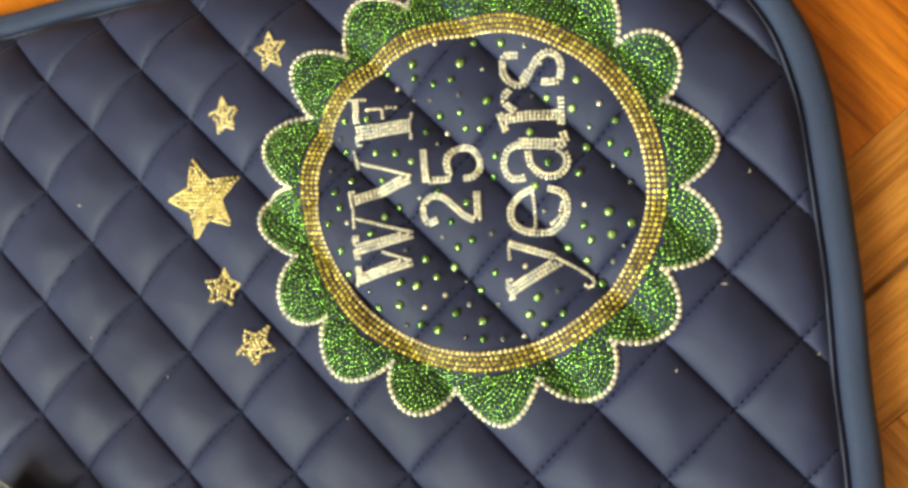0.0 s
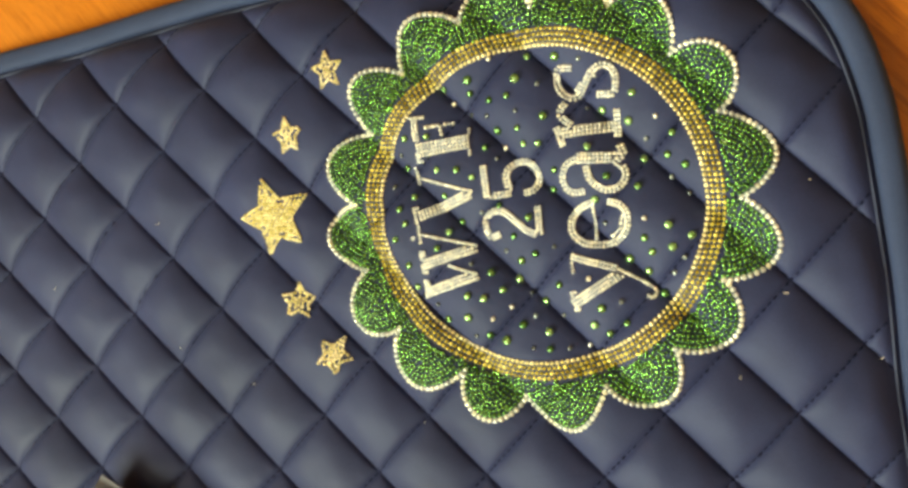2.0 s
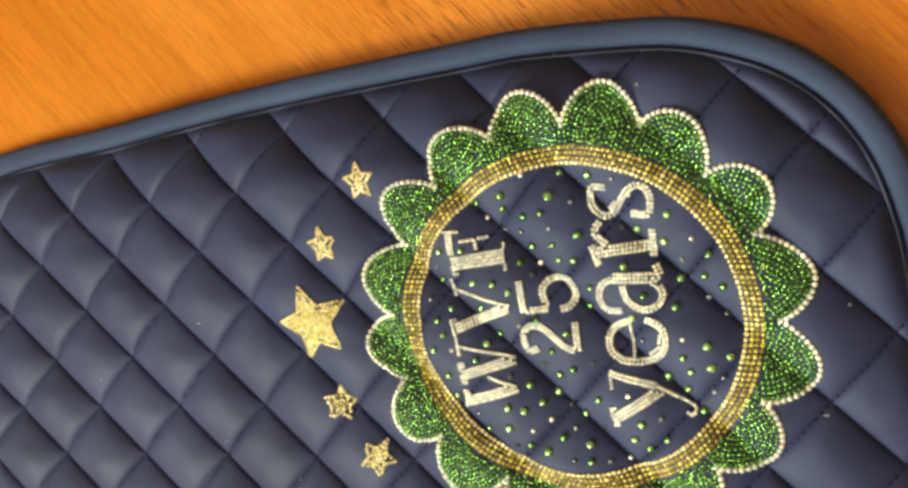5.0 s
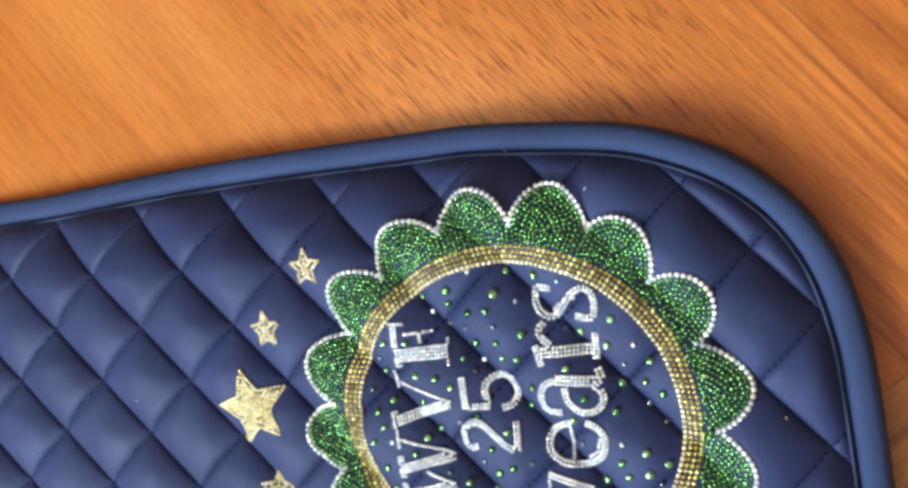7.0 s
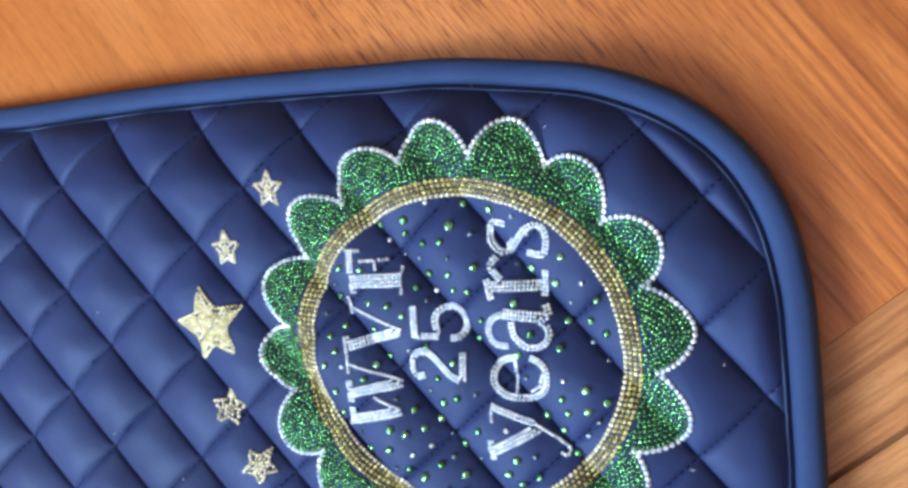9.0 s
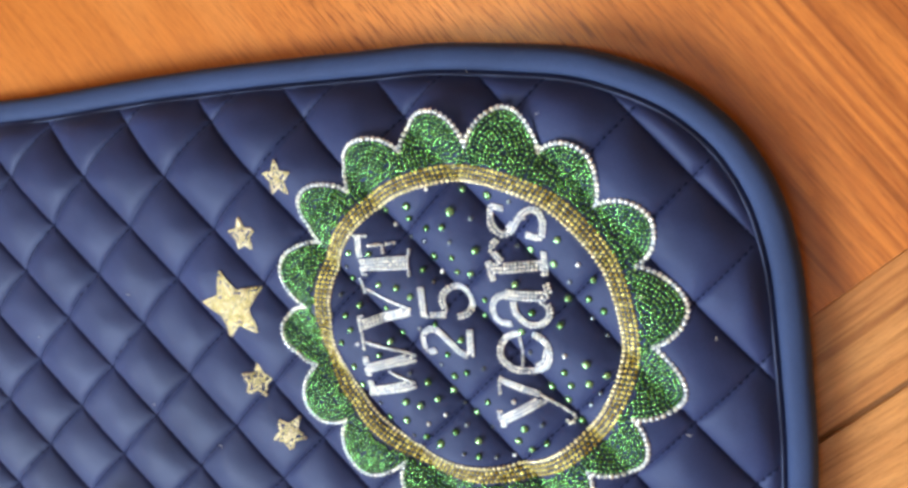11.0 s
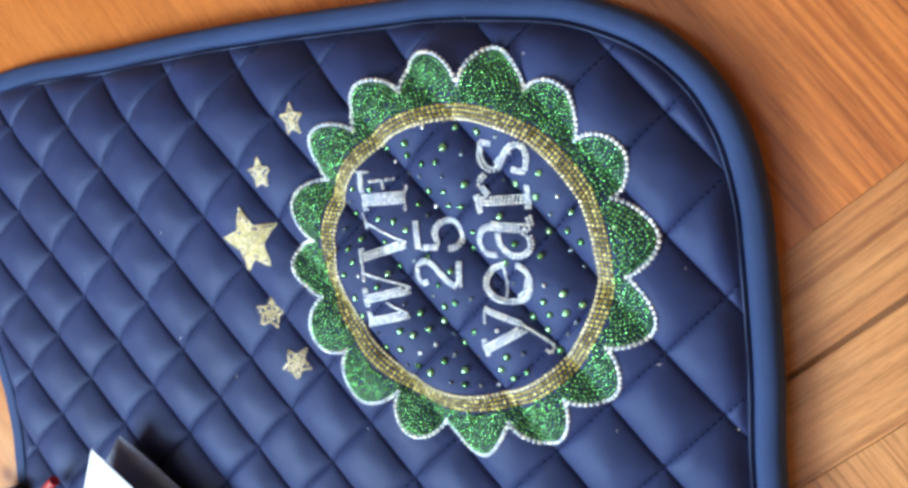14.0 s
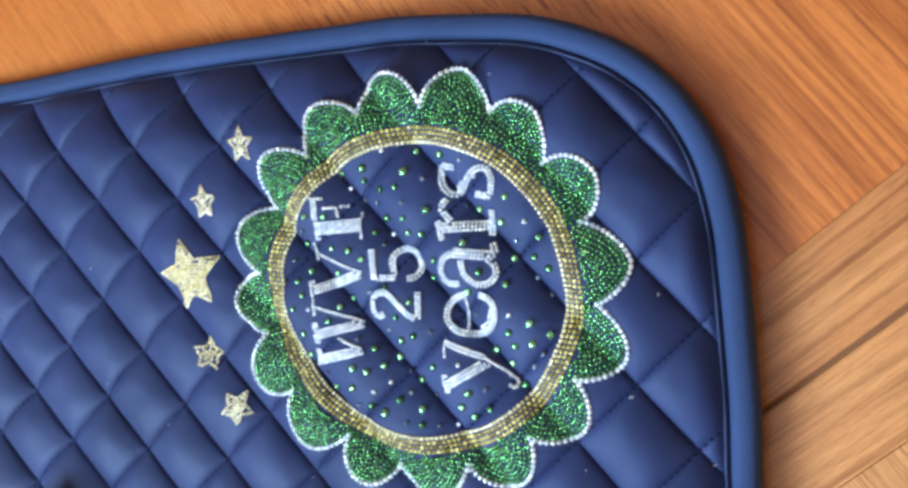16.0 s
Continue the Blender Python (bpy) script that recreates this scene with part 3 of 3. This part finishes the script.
def petals(pad):
    outline = single_mesh("outline_stone", CRYSTAL)
    for k in range(16):
        line = lobe_line(k)
        a, b = line[0], line[-1]
        side = (b - a).normalized() * 0.0012
        # the filled field reaches from the outline down both flanks to the ring
        field = spaced([on_ring(a, -0.003) - side, a - side] + line[2:-2] + [b + side, on_ring(b, -0.003) + side], 0.0005)
        field = [p for p, d in field] + [on_ring((a * (1 - s) + b * s), -0.0125) for s in (0.9, 0.7, 0.5, 0.3, 0.1)]
        dots = []
        for row in inward_rows(field, 0.0026, 0.00245, 9):
            dots += [(p.x + STONE_RNG.gauss(0, 0.00012), p.y + STONE_RNG.gauss(0, 0.00012), STONE_RNG.uniform(0.00118, 0.00129)) for p in row]
        dots += filler(field, 0.0024)
        dots = [q for q in thinned(dots, 0.00202) if beyond_ring(q)]
        petal = stones("petal", dots, GREEN, pad, "petal filled with emerald green rhinestones")
        for p, d in spaced(line, 0.0031)[:-1]:
            ob = new("outline_stone", outline)
            ob.parent = petal
            ob.matrix_world = stone_matrix(p.x, p.y, 0.00152)


def ring(pad):
    rows = []
    for row in range(4):
        rx, ry = RING_X + 0.0011 + row * 0.0027, RING_Y + 0.0011 + row * 0.0027
        line = [BADGE + Vector((rx * math.cos(s), ry * math.sin(s))) for s in np.linspace(0, 2 * math.pi, 240)[:-1]]
        rows.append([p for p, d in spaced(line, 0.00275, True)])
    band = stones("ring", [(p.x, p.y, 0.00124) for row in rows[1:] for p in row], GOLD, pad, "ring of golden rhinestones")
    tagged(band, kind="stuff")
    pale = single_mesh("ring_stone", PALE)
    for p in rows[0]:
        ob = new("ring_stone", pale)
        ob.parent = band
        ob.matrix_world = stone_matrix(p.x, p.y, 0.00125)


GLYPHS = {}
GLYPHS["F"] = [[(-65, 24.5), (-36.5, 29.5), 4], [(-36.5, 36), (-34.5, 22.5), 1], [(-67, 42), (-64.5, 18.5), 2], [(-69.5, 42), (-62, 42.5), 1], [(-51, 27), (-52.5, 37.5), 1], [(-60, 37), (-46, 39.5), 1]]
GLYPHS["V"] = [[(-68, 15), (-66, 6.5), 1], [(-66, 9.5), (-33.5, 2.5), 1], [(-63.5, -11.5), (-34.5, 1), 3], [(-66.5, -7.5), (-64, -15), 2]]
GLYPHS["W"] = [[(-64, -17.5), (-62.5, -26), 1], [(-63, -21.5), (-32, -27), 1], [(-60, -38), (-32, -28), 3], [(-61.5, -31.5), (-60, -42.5), 2], [(-46, -38.5), (-30, -42), 1],
               [(-58.5, -53.5), (-29.5, -42.5), 3], [(-60, -47.5), (-59.5, -56.5), 2]]
GLYPHS["5"] = [[(-27, 15.5), (-24.5, 0), 2], [(-24.5, 0), (-12, 1.5), 2], [(-12, 2), (-14.5, 9.5), (-13.5, 14.5), (-9, 18), (-3.5, 18.5), (2, 14), (3, 8), (0.5, 3.5), (-3.5, 2), 2]]
GLYPHS["2"] = [[(-17.5, -20.5), (-22.5, -22), (-25.5, -17), (-25.5, -12.5), (-22, -8.5), (-17, -8), (-13.5, -9), (-7, -13.5), (-2, -17.5), (3, -19.5), 2], [(5.5, -19), (3.5, -5.5), 2]]
GLYPHS["s"] = [[(19.5, 66.5), (12.5, 66.5), (11.5, 61), (14, 55), (19, 51.5), (23.5, 53), (27.5, 59), (31, 64.5), (35.5, 67.5), (39.5, 67), (43, 62.5), (43.5, 57), (42, 53), (34, 53), 2],
               [(23.5, 54.5), (32, 65), 3]]
GLYPHS["r"] = [[(16.5, 48), (14.5, 44.5), (16, 40.5), (20.5, 37.5), 2], [(17, 33), (29.5, 35), (41.5, 36.5), 3], [(13, 35.5), (17, 27), 2], [(44, 44.5), (44.5, 32), 2], [(42, 38), (43, 34), 1]]
GLYPHS["a"] = [[(46, 26.5), (48, 22.5), (45.5, 19.5), 2], [(45.5, 20.5), (25.5, 20), 3], [(25.5, 20), (19.5, 17), (17, 11.5), (18, 5.5), (22, 2.5), (28, 3), 2],
               [(29.5, 17.5), (31.5, 10), (36, 5.5), (40.5, 4), (46, 5.5), (49.5, 10.5), (48.5, 15.5), (45, 18), 2]]
GLYPHS["e"] = [[(32.5, -3.5), (34.5, -21.5), 1], [(32.5, -2.5), (26, -5.5), (22, -10), (21.5, -15.5), (23.5, -20.5), (28, -23.5), (35, -24.5), (42.5, -23.5), (49, -19), (51.5, -13), (50.5, -7), (47, -3.5), (41, -2), 2],
               [(44.5, -21), (49, -17), (50.5, -9.5), 3]]
GLYPHS["y"] = [[(22.5, -31), (45, -36), 2], [(45, -36), (57.5, -41.5), (63.5, -45), (66, -47.5), (64.5, -50.5), (62, -49.5), 1], [(24.5, -55.5), (48, -38.5), 3], [(21.5, -30), (23.5, -38.5), 1],
               [(24, -49.5), (26, -58.5), 2]]


def letters(pad):
    for sign, strokes in GLYPHS.items():
        places = []
        for *points, rows in strokes:
            line = [Vector(p) / 1000 for p in points]
            if len(line) > 3:
                line = smooth_line(line, 5)
            for p, d in spaced(line, 0.0020):
                side = Vector((-d.y, d.x))
                for r in range(rows):
                    q = p + side * ((r - (rows - 1) / 2) * 0.0020)
                    places.append((q.x, q.y, STONE_RNG.uniform(0.00104, 0.00118)))
        stones("letter", thinned(places, 0.0015), CRYSTAL, pad, "letter " + sign + " in clear rhinestones")


def inner_grid(line, pitch, margin, turn):
    """Staggered rows of points inside an outline, clear of its edge."""
    poly, mid = [(p.x, p.y) for p in line], sum(line, Vector((0, 0))) / len(line)
    out = []
    for row in range(-14, 15):
        for k in range(-14, 15):
            q = mid + Matrix.Rotation(turn, 2) @ Vector(((k + 0.5 * (row % 2)) * pitch, row * pitch * 0.87))
            x, y = np.array([q.x]), np.array([q.y])
            if inside(poly, x, y)[0] and edge_distance(poly, x, y)[0] > margin:
                out.append((q.x, q.y))
    return out


STARS = (("big", -157.3, -14.4, 25.0, -178), ("small", -122.3, 70.4, 11.6, 98), ("small", -147.2, 33.1, 11.8, 101),
         ("small", -143.3, -63.3, 12.2, 92), ("small", -118.3, -93.4, 12.6, 65))


def stars(pad):
    for size, cx, cy, radius, turn in STARS:
        c, r = Vector((cx, cy)) / 1000, radius / 1000
        tips = []
        for k in range(10):
            s = radians(turn + 36 * k)
            tips.append(c + Vector((math.cos(s), math.sin(s))) * (r if k % 2 == 0 else r * 0.48))
        inner = [c + (p - c) * (1 - 0.0013 / r) for p in tips]
        places = [(p.x, p.y, 0.00117) for p, d in spaced(inner, 0.0023, True)]
        places += [(x, y, 0.00117) for x, y in inner_grid(inner, 0.0023, 0.0012 if size == "big" else 0.0007, radians(turn))]
        stones("star", thinned(places, 0.0017), STAR_GOLD if size == "big" else PALE, pad,
               "large golden rhinestone star" if size == "big" else "small pale gold rhinestone star")


LARGE = [(-37, 62), (-10, 62), (6, 42), (-20, 35), (-34, -66), (-12, -77), (-5, -34), (11, 73), (50, 39), (52, -31), (39, -57), (35, -66)]
MIDDLE_UPPER = [(-36, 55), (-14, 53), (-52, 58), (-8, 36), (-5, 28), (3, 28), (-60, 32), (-27, 26), (-42, 14), (-33, 10), (-50, 0), (-68, -1),
                (-76, -8), (-72, -16), (-40, -14), (-18, -5), (-1, -11), (-9, -21), (-47, -20), (-53, -29), (-78, -25), (3, -30), (12, 14), (11, 4),
                (-5, 74), (-73, 31), (-24, 51), (-73, 15), (-54, 14)]
MIDDLE_LOWER = [(-70, -39), (-66, -51), (-34, -54), (-25, -55), (-47, -68), (-22, -75), (12, -80), (11, -71), (-3, -68), (8, -55), (-7, -44), (-15, -50),
                (-22, -41), (16, -46), (52, 53), (36, 45), (72, 33), (70, 22), (58, 20), (79, 17), (30, 26), (40, 11), (56, 6), (34, -1), (72, -13),
                (60, -20), (83, -18), (74, -24), (64, -27), (62, -37), (70, -48), (52, -64), (43, -70)]
DARK = [(-46, 50), (-36, 44), (-26, 43), (-9, 45), (-16, 26), (-76, 22), (-80, 4), (-28, -9), (-67, -24), (-14, -29), (13, -26), (-20, 20), (-25, 73),
        (2, 59), (-53, -60), (-30, -76), (-20, -66), (3, -80), (3, -63), (0, -51), (-10, -59), (-33, -37), (24, 71), (28, 46), (64, 41), (59, 30),
        (72, 11), (81, 3), (60, -10), (39, -13), (80, -29), (75, -37), (32, -42), (49, -53), (18, -62), (22, -79), (32, -77)]


def scattered(pad):
    green, night, clear = single_mesh("peridot_stone", PERIDOT), single_mesh("night_stone", BLACK_GEM), single_mesh("clear_stone", CRYSTAL)
    for places, me, radius in ((LARGE, green, 0.0026), (MIDDLE_UPPER, green, 0.0020), (MIDDLE_LOWER, green, 0.0022), (DARK, night, 0.0014)):
        for i, (x, y) in enumerate(places):
            ob = new("rhinestone", clear if me is night and i % 4 == 0 else me)
            ob.parent = pad
            ob.matrix_world = stone_matrix(x / 1000, y / 1000, radius * STONE_RNG.uniform(0.92, 1.08))


def saddle_pad():
    pad = new("saddle_pad")
    tagged(pad, "navy quilted saddle pad with rhinestone badge on an oak floor", "saddle pad")
    quilted_panel(pad)
    z = Z0 - 0.001 - 0.008
    swept("binding", PAD_SEAM, [(0.0009, z - 0.008), (0.0009, z + 0.0002), (0.0014, z + 0.0024), (0.0030, z + 0.0040), (0.0065, z + 0.0046), (0.0105, z + 0.0042),
                                (0.0136, z + 0.0022), (0.0152, z - 0.0018), (0.0157, z - 0.0065), (0.0150, z - 0.0115), (0.012, z - 0.0135), (0.004, z - 0.0135)],
          BIAS, pad, "smooth navy bias binding")
    swept("piping", PAD_SEAM, [(-0.0023, z - 0.003), (-0.0022, z + 0.0010), (-0.0016, z + 0.0017), (-0.0010, z + 0.0010), (-0.0009, z - 0.003)], CORD, pad, "thin paler navy seam cord")
    swept("lower_binding", PAD_SEAM, [(-0.004, 0.0085), (0.005, 0.0090), (0.0095, 0.0080), (0.0115, 0.0055), (0.0105, 0.0025), (0.008, 0.0004), (-0.004, 0.0004)],
          BIAS, pad, "binding of the folded lower flap", False)
    flat = [(p.x, p.y, 0.0085 * low(p.x, p.y)) for p in PAD_SEAM]
    mesh_ob("lower_flap", flat + [(x, y, 0.001) for x, y, z0 in flat],
            [tuple(range(len(flat))), tuple(reversed(range(len(flat), 2 * len(flat))))], NAVY, pad, "folded under flap")
    stitching(pad)
    petals(pad)
    ring(pad)
    letters(pad)
    stars(pad)
    scattered(pad)
    return pad


saddle_pad()


# ---- what lies on the pad ----
def leaf(name, corner, along, across, thick, mat, parent, bend=0.0, label=""):
    """A sheet of card with thickness, one corner given, lifted along one side."""
    c, a, b = Vector(corner), Vector(along), Vector(across)
    n = a.cross(b).normalized()
    if n.z < 0:
        n = -n
    verts, faces, k = [], [], 9
    for low in (0, 1):
        for i in range(k):
            for j in range(k):
                s, t = i / (k - 1), j / (k - 1)
                verts.append(c + a * s + b * t + n * (bend * 4 * s * (1 - s)) - n * (thick * low))
    for low in (0, 1):
        for i in range(k - 1):
            for j in range(k - 1):
                q = [low * k * k + (i + di) * k + j + dj for di, dj in ((0, 0), (1, 0), (1, 1), (0, 1))]
                faces.append(q if low else q[::-1])
    rim = [i * k for i in range(k)] + [(k - 1) * k + j for j in range(1, k)] + [i * k + k - 1 for i in range(k - 2, -1, -1)] + list(range(k - 2, 0, -1))
    for p, q in zip(rim, rim[1:] + rim[:1]):
        faces.append((p, q, q + k * k, p + k * k))
    return mesh_ob(name, verts, faces, mat, parent, label)


def folded_card():
    card = new("folded_card")
    tagged(card, "white folded card lying half open on the quilted pad", "card")
    leaf("lower_leaf", (-0.2800, -0.1806, 0.0415), (0.132, -0.0750, -0.004), (-0.054, -0.062, -0.020), 0.0008, CARD_GREY, card, -0.004, "dark glossy slate inner leaf")
    leaf("upper_leaf", (-0.2943, -0.1902, 0.0560), (0.137, -0.062, -0.004), (-0.058, -0.102, -0.030), 0.0008, CARD_WHITE, card, 0.002, "plain white outer leaf")


folded_card()


def cord(name, points, radius, mat, parent=None, label=""):
    cu = bpy.data.curves.new(name, 'CURVE')
    cu.dimensions, cu.bevel_depth, cu.bevel_resolution, cu.use_fill_caps = '3D', radius, 3, True
    sp = cu.splines.new('POLY')
    line = smooth_line([Vector(p) for p in points], 6)
    sp.points.add(len(line) - 1)
    for q, p in zip(sp.points, line):
        q.co = (*p, 1)
    cu.materials.append(mat)
    shape = new(name, cu)
    me = bpy.data.meshes.new_from_object(shape.evaluated_get(bpy.context.evaluated_depsgraph_get()))
    bpy.data.objects.remove(shape)
    ob = new(name, me)
    ob.parent = parent
    return tagged(ob, label) if label else ob


def red_tie():
    tie = new("cord_tie")
    tagged(tie, "red cord tie with a black holder at the pad's edge", "cord")
    z = 0.034
    cord("strap", [(-0.4680, -0.2990, z - 0.006), (-0.4420, -0.2820, z - 0.002), (-0.4176, -0.2711, z), (-0.3949, -0.2680, z), (-0.3830, -0.2620, z)], 0.0018, RED, tie)
    cord("loop", [(-0.3830, -0.2620, z), (-0.3660, -0.2650, z), (-0.3560, -0.2760, z - 0.002), (-0.3500, -0.2910, z - 0.004)], 0.0018, RED, tie)
    cord("stub", [(-0.3860, -0.2645, z), (-0.3760, -0.2550, z + 0.001), (-0.3630, -0.2418, z + 0.002)], 0.0044, RED, tie, "stubby red end")
    cord("wire", [(-0.4080, -0.2690, z - 0.003), (-0.4040, -0.2810, z - 0.001), (-0.4050, -0.2960, z - 0.002), (-0.3980, -0.3110, z - 0.003)], 0.0006, FRAME, tie, "thin pale wire")
    bm = bmesh.new()
    box(bm, (0.064, 0.046, 0.014), Matrix.Translation((-0.4420, -0.3000, z - 0.010)) @ Matrix.Rotation(radians(24), 4, 'Z'))
    bmesh.ops.bevel(bm, geom=bm.edges[:], offset=0.003, segments=2, affect='EDGES')
    part("holder", bm, BLACK, tie, "black plastic holder")


red_tie()


def lint():
    """Stray pale fibres caught on the cloth."""
    rng = random.Random(3)
    for k, (x, y) in enumerate(((-0.232, -0.098), (-0.176, -0.116), (-0.336, -0.066), (0.128, -0.045), (0.137, 0.010), (0.098, 0.028), (-0.012, 0.137), (0.036, 0.118),
                                (0.172, -0.075), (-0.245, -0.020), (-0.062, -0.128), (0.108, -0.088))):
        a = rng.uniform(0, 6.28)
        d, z = Vector((math.cos(a), math.sin(a))) * rng.uniform(0.0006, 0.0013), float(pad_height(x, y)) + 0.0004
        ob = cord("lint_fibre", [(x - d.x, y - d.y, z), (x, y, z + 0.0003), (x + d.x, y + d.y * 0.5, z)], 0.00022, LINT)
        tagged(ob, "tiny pale lint fibre on the navy cloth", "lint", "lint on the pad")


lint()
floor()
